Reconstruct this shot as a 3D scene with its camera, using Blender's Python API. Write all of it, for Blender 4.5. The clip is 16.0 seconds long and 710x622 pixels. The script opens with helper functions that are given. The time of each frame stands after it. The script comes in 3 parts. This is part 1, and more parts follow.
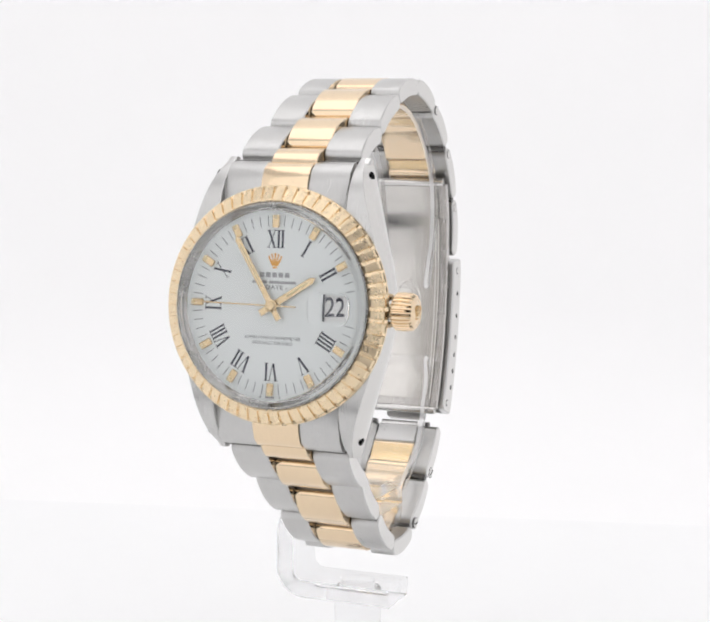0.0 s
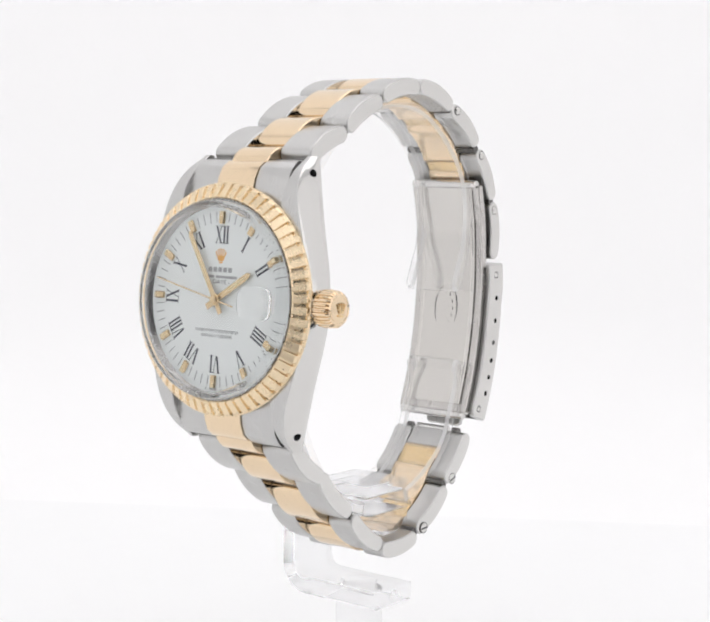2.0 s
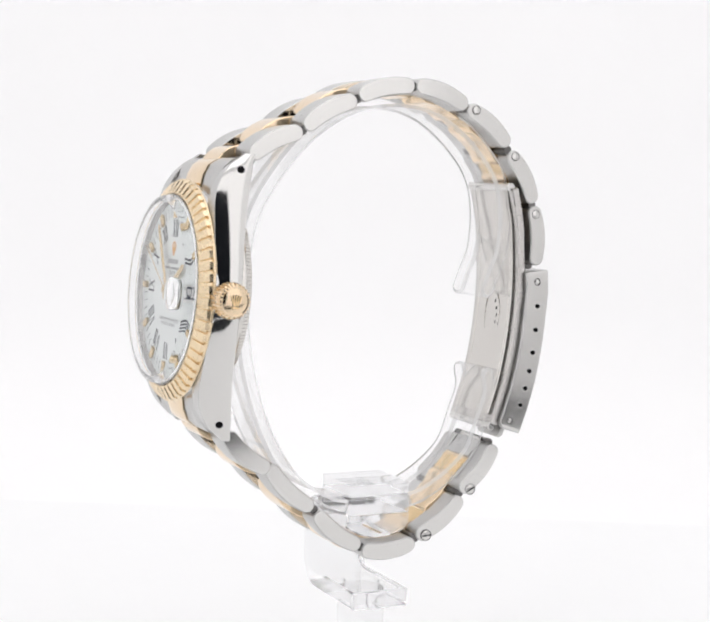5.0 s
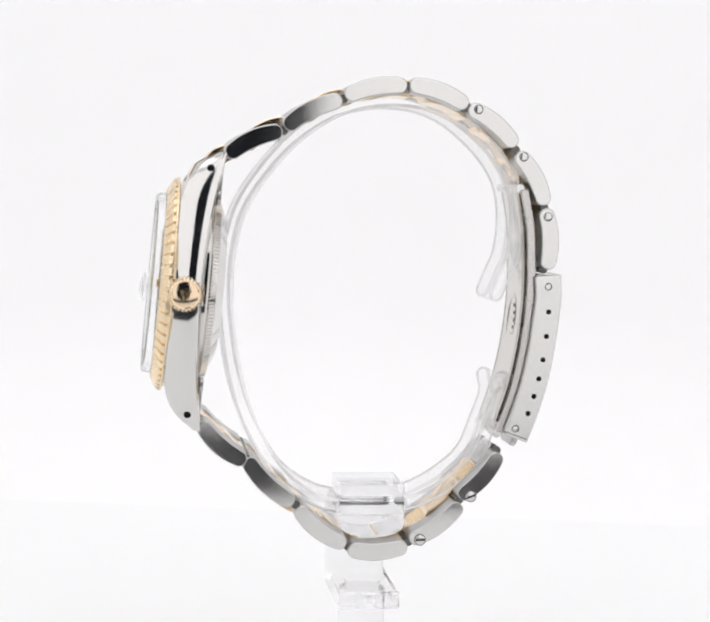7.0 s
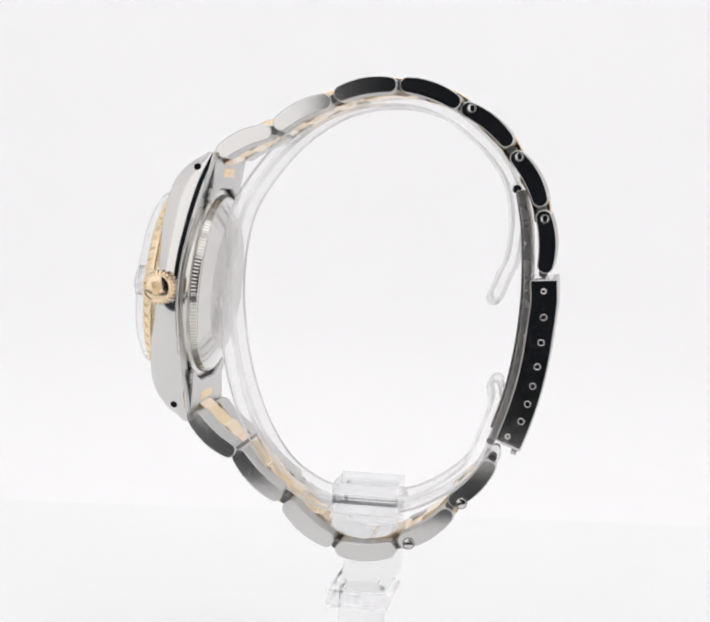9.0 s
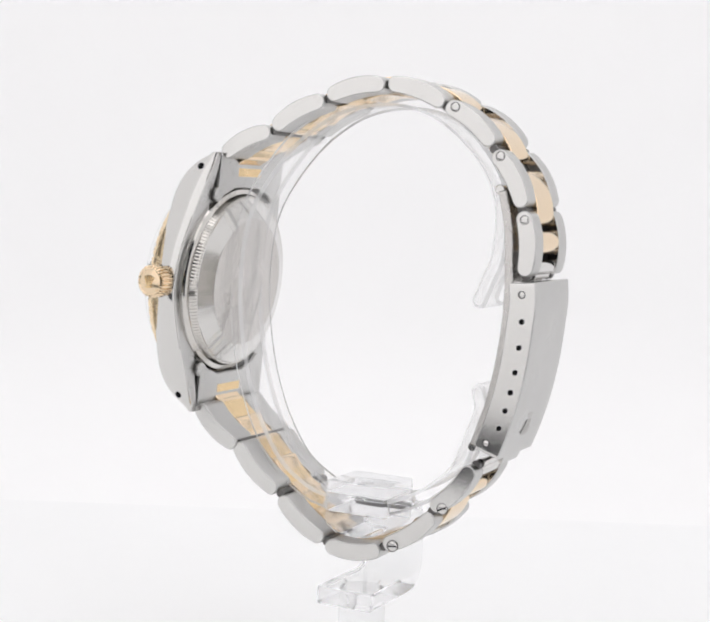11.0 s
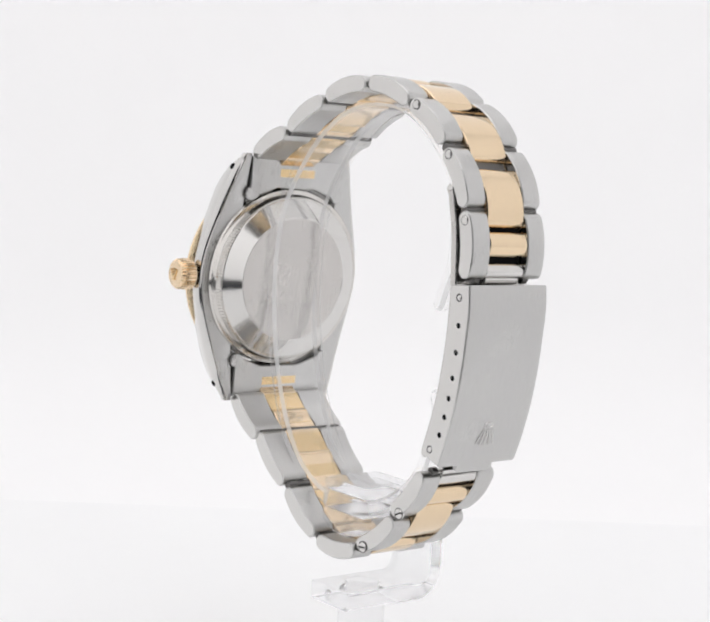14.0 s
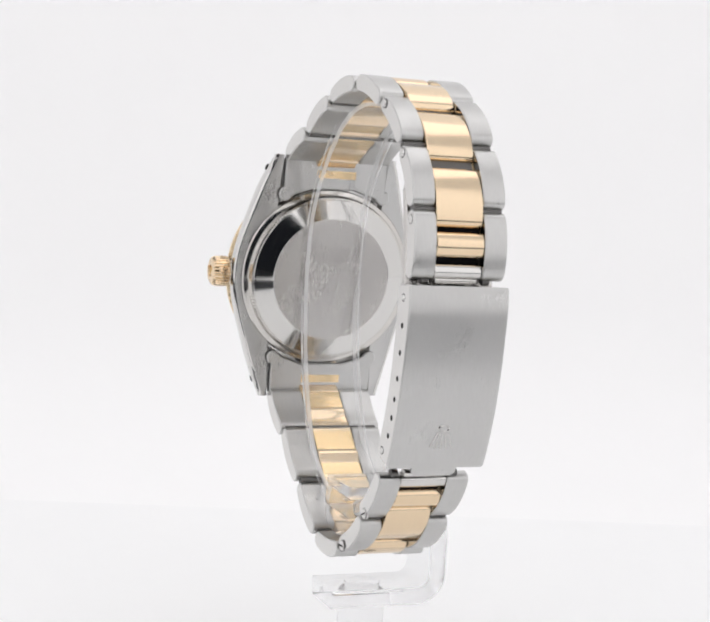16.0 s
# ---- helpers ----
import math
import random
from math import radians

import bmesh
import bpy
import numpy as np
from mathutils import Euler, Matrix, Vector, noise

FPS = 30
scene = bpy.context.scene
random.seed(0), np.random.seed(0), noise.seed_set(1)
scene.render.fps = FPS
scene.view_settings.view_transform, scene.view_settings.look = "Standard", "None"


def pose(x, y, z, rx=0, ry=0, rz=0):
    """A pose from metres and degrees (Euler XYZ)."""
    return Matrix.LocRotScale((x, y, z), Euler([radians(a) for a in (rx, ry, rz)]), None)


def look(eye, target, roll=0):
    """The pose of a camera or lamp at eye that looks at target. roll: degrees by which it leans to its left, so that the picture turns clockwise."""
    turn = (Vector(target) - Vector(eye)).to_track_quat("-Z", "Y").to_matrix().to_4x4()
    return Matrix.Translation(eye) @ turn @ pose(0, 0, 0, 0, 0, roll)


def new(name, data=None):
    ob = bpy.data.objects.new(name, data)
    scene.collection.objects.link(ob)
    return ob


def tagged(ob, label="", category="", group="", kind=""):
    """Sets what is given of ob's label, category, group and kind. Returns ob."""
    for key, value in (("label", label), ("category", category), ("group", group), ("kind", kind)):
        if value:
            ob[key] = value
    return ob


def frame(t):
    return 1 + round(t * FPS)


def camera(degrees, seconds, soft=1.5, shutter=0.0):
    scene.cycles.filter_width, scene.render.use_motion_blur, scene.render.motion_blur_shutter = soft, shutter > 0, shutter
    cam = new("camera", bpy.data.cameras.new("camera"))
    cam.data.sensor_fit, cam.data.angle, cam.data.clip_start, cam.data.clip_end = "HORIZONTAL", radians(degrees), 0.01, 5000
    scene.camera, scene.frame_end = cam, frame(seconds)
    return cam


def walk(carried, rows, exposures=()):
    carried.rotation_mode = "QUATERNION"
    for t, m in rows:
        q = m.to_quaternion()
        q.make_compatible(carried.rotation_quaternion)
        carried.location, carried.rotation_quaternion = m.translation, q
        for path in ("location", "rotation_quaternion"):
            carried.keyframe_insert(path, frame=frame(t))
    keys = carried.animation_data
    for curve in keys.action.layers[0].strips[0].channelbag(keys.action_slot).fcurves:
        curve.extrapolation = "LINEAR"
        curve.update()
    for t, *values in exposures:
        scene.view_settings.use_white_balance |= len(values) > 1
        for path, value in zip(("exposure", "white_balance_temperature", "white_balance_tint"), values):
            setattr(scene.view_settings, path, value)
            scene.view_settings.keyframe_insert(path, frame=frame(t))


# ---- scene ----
# ---------------------------------------------------------------- camera
CAM_H = 0.090          # lens above the white floor
cam = camera(26.82, 16.0, soft=2.3)
EYE = Vector((-0.0023, -0.240, CAM_H))
AIM = EYE + Vector((0, math.cos(radians(6.15)), -math.sin(radians(6.15))))
walk(cam, [(0.0, look(EYE, AIM, 2.15)), (16.0, look(EYE, AIM, 2.15))],
     [(0.0, 0.03), (1.5, 0.035), (3.5, 0.06), (7.0, 0.045), (8.0, 0.0), (12.5, -0.02), (16.0, -0.045)])

# ---------------------------------------------------------------- world and light
world = bpy.data.worlds.new("dark_room")
scene.world = world
world.use_nodes = True
world.node_tree.nodes["Background"].inputs["Color"].default_value = (0.5, 0.55, 0.7, 1)
world.node_tree.nodes["Background"].inputs["Strength"].default_value = 0.02

TOP_LIGHT = 0.94        # softbox panel in the ceiling
SIDE_FILL = 0.23      # fill glow put into the two unseen side walls
FRONT_FILL = 0.53     # fill glow put into the cloth round the lens to brighten the dial
BACK_FILL = 0.225      # glow added to the backdrop to brighten it
FLOOR_FILL = 0.20     # glow added to the white floor sheet to brighten it


# ---------------------------------------------------------------- materials
def material(name, base, rough=0.5, metal=0.0, **more):
    m = bpy.data.materials.new(name)
    m.use_nodes = True
    b = m.node_tree.nodes["Principled BSDF"]
    b.inputs["Base Color"].default_value = (*base, 1)
    b.inputs["Roughness"].default_value = rough
    b.inputs["Metallic"].default_value = metal
    for key, value in more.items():
        b.inputs[key.replace("_", " ")].default_value = value
    return m


def link(m, a, b):
    m.node_tree.links.new(a, b)


def node(m, kind, **values):
    n = m.node_tree.nodes.new(kind)
    for key, value in values.items():
        n.inputs[key.replace("_", " ")].default_value = value
    return n


def grained(m, stretch, scale, bump, rough_low, rough_high, tint=0.0, distance=0.00004):
    """Fine streaks (stretched noise) in relief and gloss, and broad blotches of wear."""
    b = m.node_tree.nodes["Principled BSDF"]
    tc = node(m, "ShaderNodeTexCoord")
    mp = node(m, "ShaderNodeMapping")
    mp.inputs["Scale"].default_value = stretch
    link(m, tc.outputs["Object"], mp.inputs["Vector"])
    fine = node(m, "ShaderNodeTexNoise", Scale=scale, Detail=3.0, Roughness=0.6)
    link(m, mp.outputs["Vector"], fine.inputs["Vector"])
    broad = node(m, "ShaderNodeTexNoise", Scale=170.0, Detail=3.0)
    link(m, tc.outputs["Object"], broad.inputs["Vector"])
    mix = node(m, "ShaderNodeMath")
    mix.operation = "ADD"
    link(m, fine.outputs["Fac"], mix.inputs[0])
    link(m, broad.outputs["Fac"], mix.inputs[1])
    mr = node(m, "ShaderNodeMapRange")
    mr.inputs["From Min"].default_value, mr.inputs["From Max"].default_value = 0.6, 1.4
    mr.inputs["To Min"].default_value, mr.inputs["To Max"].default_value = rough_low, rough_high
    link(m, mix.outputs[0], mr.inputs["Value"])
    link(m, mr.outputs[0], b.inputs["Roughness"])
    if bump:
        bp = node(m, "ShaderNodeBump", Strength=bump, Distance=distance)
        link(m, fine.outputs["Fac"], bp.inputs["Height"])
        link(m, bp.outputs["Normal"], b.inputs["Normal"])
    if tint:
        hs = node(m, "ShaderNodeHueSaturation")
        hs.inputs["Color"].default_value = b.inputs["Base Color"].default_value
        vr = node(m, "ShaderNodeMapRange")
        vr.inputs["From Min"].default_value, vr.inputs["From Max"].default_value = 0.3, 0.7
        vr.inputs["To Min"].default_value, vr.inputs["To Max"].default_value = 1 - tint, 1 + tint
        link(m, fine.outputs["Fac"], vr.inputs["Value"])
        link(m, vr.outputs[0], hs.inputs["Value"])
        link(m, hs.outputs["Color"], b.inputs["Base Color"])
    return m


STEEL = (0.572, 0.568, 0.558)
GOLD = (0.83, 0.66, 0.46)
# brushed along the bracelet: streaks run across x
BRUSHED = grained(material("brushed_steel", STEEL, 0.3, 1), (30, 1, 1), 700, 0.25, 0.24, 0.40, 0.05)
CASE_BRUSHED = grained(material("satin_case_steel", STEEL, 0.3, 1), (30, 1, 1), 500, 0.08, 0.24, 0.36, 0.03)
for brushed in (BRUSHED,):
    b = brushed.node_tree.nodes["Principled BSDF"]
    tangent = brushed.node_tree.nodes.new("ShaderNodeTangent")
    tangent.direction_type, tangent.axis = "RADIAL", "X"
    link(brushed, tangent.outputs[0], b.inputs["Tangent"])
    b.inputs["Anisotropic"].default_value = 0.55
    b.inputs["Anisotropic Rotation"].default_value = 0.25
POLISHED = grained(material("polished_steel", (0.68, 0.67, 0.652), 0.1, 1), (1, 1, 1), 900, 0.0, 0.06, 0.13)
BACK_STEEL = grained(material("worn_polished_steel", (0.66, 0.64, 0.61), 0.1, 1), (1, 1, 1), 700, 0.05, 0.08, 0.2)
BEZEL_GOLD = grained(material("cut_gold", (0.86, 0.70, 0.48), 0.3, 1), (1, 1, 1), 900, 0.0, 0.2, 0.34, 0.03)
# steel darkened to hold the shade of gaps and joints
SHADE_STEEL = grained(material("gap_shade_steel", (0.16, 0.155, 0.15), 0.35, 1), (1, 1, 1), 800, 0.05, 0.3, 0.5)
YELLOW_GOLD = grained(material("polished_gold", GOLD, 0.12, 1), (20, 1, 1), 600, 0.02, 0.08, 0.2, 0.03)
WORN_GOLD = grained(material("worn_gold", (0.82, 0.62, 0.36), 0.2, 1), (1, 20, 1), 600, 0.1, 0.16, 0.32, 0.05)
REHAUT = grained(material("dull_ring_steel", (0.42, 0.415, 0.405), 0.3, 1), (1, 1, 1), 700, 0.0, 0.2, 0.32, 0.03)
HAND_GOLD = material("gold_hand", (0.66, 0.52, 0.33), 0.26, 1)
DIAL_WHITE = grained(material("silvery_white_lacquer", (0.785, 0.82, 0.81), 0.35), (1, 1, 1), 2500, 0.0, 0.3, 0.42, 0.008)
PRINT = material("black_print", (0.035, 0.04, 0.06), 0.5)
GREY_PRINT = material("grey_print", (0.13, 0.135, 0.15), 0.5)
PALE_PRINT = material("pale_grey_print", (0.36, 0.37, 0.38), 0.5)
EMBLEM = material("orange_gold_print", (0.72, 0.40, 0.13), 0.4, 0.6)
LUME = material("cream_lume", (0.78, 0.66, 0.42), 0.6)
GAP = material("dark_gap", (0.006, 0.006, 0.007), 0.9, Specular_IOR_Level=0.1)
DATE_WHITE = material("date_disc_white", (0.86, 0.86, 0.85), 0.5)
ACRYLIC = material("clear_acrylic", (0.985, 0.988, 0.992), 0.02, 0, IOR=1.3, Transmission_Weight=0.95)
HAZY = material("hazy_laminated_acrylic", (0.97, 0.972, 0.978), 0.05, 0, IOR=1.05, Transmission_Weight=0.92)
SATIN_BACK = grained(material("satin_back_steel", (0.60, 0.58, 0.56), 0.3, 1), (14, 1, 1), 500, 0.0, 0.22, 0.30, 0.03)
BENT = material("bent_clear_acrylic", (0.985, 0.988, 0.992), 0.03, 0, IOR=1.2, Transmission_Weight=0.93)
# milky white stands in for light piped to the cuff's edges
LIT_EDGE = material("milky_lit_edge_acrylic", (0.985, 0.988, 0.992), 0.1, 0, IOR=1.13, Transmission_Weight=0.55)
RIM = material("acrylic_crystal_rim", (0.99, 0.992, 0.992), 0.02, 0, IOR=1.14, Transmission_Weight=1.0)
CRYSTAL = material("acrylic_crystal", (0.995, 0.997, 0.997), 0.0, 0, IOR=1.45, Transmission_Weight=1.0)


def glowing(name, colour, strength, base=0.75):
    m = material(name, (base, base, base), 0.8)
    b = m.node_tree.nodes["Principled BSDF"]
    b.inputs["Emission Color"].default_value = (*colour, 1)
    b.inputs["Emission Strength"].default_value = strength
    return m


TOP_GLOW = glowing("lit_top_diffuser", (1.0, 0.985, 0.995), TOP_LIGHT)
SIDE_GLOW = glowing("side_wall_fill_glow", (1.0, 0.985, 0.995), SIDE_FILL)


def clear_pane(name, steep):
    """Clear sheet: see-through, with a mirror gloss that grows towards the rim."""
    m = bpy.data.materials.new(name)
    m.use_nodes = True
    t = m.node_tree
    t.nodes.remove(t.nodes["Principled BSDF"])
    through_it = t.nodes.new("ShaderNodeBsdfTransparent")
    gloss = t.nodes.new("ShaderNodeBsdfGlossy")
    gloss.inputs["Roughness"].default_value = 0.02
    facing = t.nodes.new("ShaderNodeLayerWeight")
    facing.inputs["Blend"].default_value = 0.5
    power = t.nodes.new("ShaderNodeMath")
    power.operation, power.inputs[1].default_value = "POWER", steep
    t.links.new(facing.outputs["Facing"], power.inputs[0])
    fresnel = t.nodes.new("ShaderNodeMath")
    fresnel.operation, fresnel.inputs[1].default_value, fresnel.inputs[2].default_value = "MULTIPLY_ADD", 0.6, 0.03
    t.links.new(power.outputs[0], fresnel.inputs[0])
    mix = t.nodes.new("ShaderNodeMixShader")
    t.links.new(fresnel.outputs[0], mix.inputs[0])
    t.links.new(through_it.outputs[0], mix.inputs[1])
    t.links.new(gloss.outputs[0], mix.inputs[2])
    t.links.new(mix.outputs[0], t.nodes["Material Output"].inputs["Surface"])
    return m


PANE = clear_pane("clear_crystal_top", 4.0)
SHEET = clear_pane("clear_acrylic_sheet", 3.0)
# plain white sheets given emission of their own to reach full brightness
FLOOR_GLOW = grained(glowing("self_lit_floor_sheet", (0.975, 0.98, 1.0), FLOOR_FILL, 0.76), (1, 1, 1), 60, 0.0, 0.6, 0.75, 0.006)
SWEEP = grained(glowing("self_lit_white_sweep", (1.0, 0.98, 1.0), BACK_FILL, 0.76), (1, 1, 1), 60, 0.0, 0.6, 0.75, 0.006)
DARK_SLAB = grained(material("unseen_dark_slab", (0.018, 0.019, 0.023), 0.8, Specular_IOR_Level=0.15), (1, 1, 1), 90, 0.05, 0.75, 0.9)
FRONT_GLOW = glowing("front_cloth_fill_glow", (1.0, 0.985, 0.995), FRONT_FILL)
FABRIC = material("white_fabric", (0.80, 0.80, 0.805), 0.85)

# ---------------------------------------------------------------- mesh helpers (millimetres in, metres out)
MM = 0.001


def finish(bm, sharp=32):
    bmesh.ops.remove_doubles(bm, verts=bm.verts, dist=1e-5)
    bmesh.ops.recalc_face_normals(bm, faces=bm.faces)
    for f in bm.faces:
        f.smooth = True
    for e in bm.edges:
        e.smooth = len(e.link_faces) == 2 and e.calc_face_angle(3.2) < radians(sharp)
    return bm


def mesh_of(name, bm, mat, m=None, sharp=32):
    finish(bm, sharp)
    if m is not None:
        bm.transform(m)
    bm.transform(Matrix.Scale(MM, 4))
    me = bpy.data.meshes.new(name)
    bm.to_mesh(me)
    bm.free()
    for one in (mat if isinstance(mat, (list, tuple)) else [mat]):
        me.materials.append(one)
    return me


def part(name, bm, mat, parent, label="", m=None, sharp=32):
    ob = new(name, mesh_of(name, bm, mat, m, sharp))
    ob.parent = parent
    if label:
        tagged(ob, label)
    return ob


def offset_poly(pts, d):
    """The closed outline pts moved inwards by d (outline runs either way)."""
    n = len(pts)
    area = sum(pts[i][0] * pts[(i + 1) % n][1] - pts[(i + 1) % n][0] * pts[i][1] for i in range(n))
    s = 1 if area > 0 else -1
    out = []
    for i in range(n):
        a, b, c = Vector(pts[i - 1]), Vector(pts[i]), Vector(pts[(i + 1) % n])
        e, f = (b - a).normalized(), (c - b).normalized()
        ne, nf = Vector((-e.y, e.x)) * s, Vector((-f.y, f.x)) * s
        h = ne + nf
        k = h.dot(ne)
        out.append(tuple(b + h * (d / max(k, 0.5))))
    return out


def skin(bm, loops, closed=True, caps=True):
    """Skin rings of equal count."""
    rings = [[bm.verts.new(p) for p in loop] for loop in loops]
    n = len(rings[0])
    for a, b in zip(rings, rings[1:]):
        for i in range(n if closed else n - 1):
            j = (i + 1) % n
            bm.faces.new((a[i], a[j], b[j], b[i]))
    if caps:
        bm.faces.new(rings[0][::-1])
        bm.faces.new(rings[-1])
    return rings


def prism(pts, x0, x1, bevel=0.2, bm=None, axis="x"):
    """The (y, z) outline pts swept from x0 to x1 with its rims bevelled."""
    bm = bm or bmesh.new()
    small = offset_poly(pts, bevel)

    def at(p, w):
        return {"x": (w, p[0], p[1]), "y": (p[0], w, p[1]), "z": (p[0], p[1], w)}[axis]

    s = 1 if x1 > x0 else -1
    rows = [(small, x0), (pts, x0 + s * bevel), (pts, x1 - s * bevel), (small, x1)]
    skin(bm, [[at(p, w) for p in poly] for poly, w in rows])
    return bm


def lathe(profile, n=96, bm=None, closed=False):
    """(r, z) points turned round z."""
    bm = bm or bmesh.new()
    loops = []
    for k in range(n):
        a = 2 * math.pi * k / n
        loops.append([(r * math.cos(a), r * math.sin(a), z) for r, z in profile])
    loops.append(loops[0])
    skin(bm, loops, closed=closed, caps=False)
    return bm


def boxy(x0, x1, y0, y1, z0, z1, bevel=0.1, bm=None):
    return prism([(y0, z0), (y1, z0), (y1, z1), (y0, z1)], x0, x1, bevel, bm)


def merge(bm, other, m=None):
    if m is not None:
        other.transform(m)
    tmp = bpy.data.meshes.new("tmp")
    other.to_mesh(tmp)
    other.free()
    bm.from_mesh(tmp)
    bpy.data.meshes.remove(tmp)


def stroke(bm, pts, z0=0.0, z1=0.03):
    """A flat printed shape from its outline."""
    lo = [bm.verts.new((x, y, z0)) for x, y in pts]
    hi = [bm.verts.new((x, y, z1)) for x, y in pts]
    n = len(pts)
    bm.faces.new(hi)
    for i in range(n):
        bm.faces.new((lo[i], lo[(i + 1) % n], hi[(i + 1) % n], hi[i]))


def turn(deg):
    return Matrix.Rotation(radians(deg), 4, "Z")


# ---------------------------------------------------------------- the photo tent
def room_mesh(name, verts, faces, mat, kind="structure", label="", category=""):
    me = bpy.data.meshes.new(name)
    me.from_pydata(verts, [], faces)
    me.materials.append(mat)
    for p in me.polygons:
        p.use_smooth = name == "backdrop"
    return tagged(new(name, me), label, category, kind=kind)


def slab(name, lo, hi, mat, label, category):
    bm = bmesh.new()
    bmesh.ops.create_cube(bm, size=1)
    for v in bm.verts:
        v.co = Vector([(lo[i] + hi[i]) / 2 + v.co[i] * (hi[i] - lo[i]) for i in range(3)])
    me = bpy.data.meshes.new(name)
    bm.to_mesh(me)
    bm.free()
    me.materials.append(mat)
    return tagged(new(name, me), label, category, kind="structure")


def tent():
    # floor sheet that bends up softly at the back
    W, Y0, YB, R = 0.40, -0.262, 0.125, 0.05
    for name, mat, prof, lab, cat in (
            ("ground", FLOOR_GLOW, [(-0.165, 0.0), (0.0, 0.0), (YB, 0.0)], "white sheet under the display stand, brightness added as glow", "floor"),
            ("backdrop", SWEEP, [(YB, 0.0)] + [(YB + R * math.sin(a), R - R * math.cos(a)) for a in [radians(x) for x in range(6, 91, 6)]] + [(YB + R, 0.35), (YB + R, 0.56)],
             "white backdrop curving up from the floor, brightness added as glow", "backdrop")):
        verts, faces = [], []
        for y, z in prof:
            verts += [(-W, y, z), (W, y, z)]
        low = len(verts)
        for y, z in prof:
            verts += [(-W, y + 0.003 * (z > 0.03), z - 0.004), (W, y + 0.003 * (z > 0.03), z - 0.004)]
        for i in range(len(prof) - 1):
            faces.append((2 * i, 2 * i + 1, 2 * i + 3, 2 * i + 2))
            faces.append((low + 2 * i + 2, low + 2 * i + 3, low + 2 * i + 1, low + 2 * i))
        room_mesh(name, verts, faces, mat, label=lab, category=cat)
    # dark slab out of view, added so low polished flanks reflect black
    slab("floor", (-W, Y0 - 0.3, -0.012), (W, YB + R, -0.006), DARK_SLAB, "unseen dark slab under the white sheet, added for dark reflections", "table top")
    # tent sides out of view; their emission is added fill
    slab("wall_west", (-W - 0.006, Y0, -0.004), (-W, YB + R + 0.006, 0.56), SIDE_GLOW, "unseen white fabric side wall of the tent, glow added as fill", "wall")
    slab("wall_east", (W, Y0, -0.004), (W + 0.006, YB + R + 0.006, 0.56), SIDE_GLOW, "unseen white fabric side wall of the tent, glow added as fill", "wall")
    slab("ceiling", (-W - 0.006, Y0 - 0.006, 0.56), (W + 0.006, YB + R + 0.006, 0.566), FABRIC, "white fabric roof of the photo tent", "ceiling")
    # unseen front cloth, self-lit as fill, with the opening the lens looks through
    bm = bmesh.new()
    n = 48
    outer, inner = [], []
    for k in range(n):
        a = 2 * math.pi * k / n
        c, s = math.cos(a), math.sin(a)
        inner.append((-0.007 + 0.081 * math.copysign(abs(c) ** 0.7, c), 0.171 + 0.169 * math.copysign(abs(s) ** 0.6, s)))
        q = 1 / max(abs(c), abs(s))
        outer.append((W * c * q, 0.28 + 0.28 * s * q))
    rows = [[(x, y, z) for x, z in loop] for loop, y in ((outer, Y0), (inner, Y0), (inner, Y0 - 0.006), (outer, Y0 - 0.006))]
    skin(bm, rows + [rows[0]], caps=False)
    bmesh.ops.recalc_face_normals(bm, faces=bm.faces)
    me = bpy.data.meshes.new("wall_front")
    bm.to_mesh(me)
    bm.free()
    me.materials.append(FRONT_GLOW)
    tagged(new("wall_front", me), "unseen white front cloth with a dark lens opening, glow added as fill", "wall", kind="structure")
    # softbox panel under the roof
    lamp = tagged(new("softbox_panel"), "wide white light panel under the tent roof", "light panel")
    lamp.location = (0, 0.02, 0.545)
    part("diffuser", boxy(-260, 260, -190, 200, -4, 0, 1), TOP_GLOW, lamp, "glowing white diffuser")
    part("frame", boxy(-266, 266, -196, 206, 0.5, 15, 1), FABRIC, lamp)


tent()

# ---------------------------------------------------------------- roots that turn on the display
PLACE = Matrix.Rotation(radians(-21.0), 4, "Z") @ Matrix.Translation((-0.00185, 0, CAM_H - 0.024)) @ Matrix.Rotation(-0.024, 4, "Y")
watch = tagged(new("wristwatch"), "two-tone steel and gold wristwatch with white Roman dial", "wristwatch")
stand = tagged(new("display_stand"), "clear acrylic watch stand with a C-shaped cuff", "stand")
watch.matrix_basis = PLACE
stand.matrix_basis = PLACE

# ---------------------------------------------------------------- bracelet
# hinge ends of each steel link in the (back, up) plane, from the case to the clasp
UPPER = [((-24.3, 22.4), (-15.7, 26.6)), ((-15.4, 27.0), (-6.5, 31.8)), ((-6.1, 32.3), (3.8, 34.4)), ((4.2, 34.6), (13.8, 31.6)),
         ((14.0, 31.5), (22.0, 25.6)), ((22.3, 24.6), (27.3, 16.3)), ((27.3, 15.8), (28.1, 5.9))]
LOWER = [((-27.3, -19.4), (-19.9, -25.6)), ((-20.0, -25.0), (-12.2, -32.3)), ((-11.6, -33.0), (-3.5, -39.1)), ((-3.1, -39.9), (6.7, -39.4)),
         ((7.1, -38.6), (15.4, -32.5)), ((15.0, -31.5), (21.5, -24.1))]
UP_W = [9.4, 8.9, 8.4, 7.9, 7.45, 7.35, 7.35]
LO_W = [9.3, 8.7, 8.2, 7.7, 7.35, 7.35]
LINK_BEVEL = 0.17


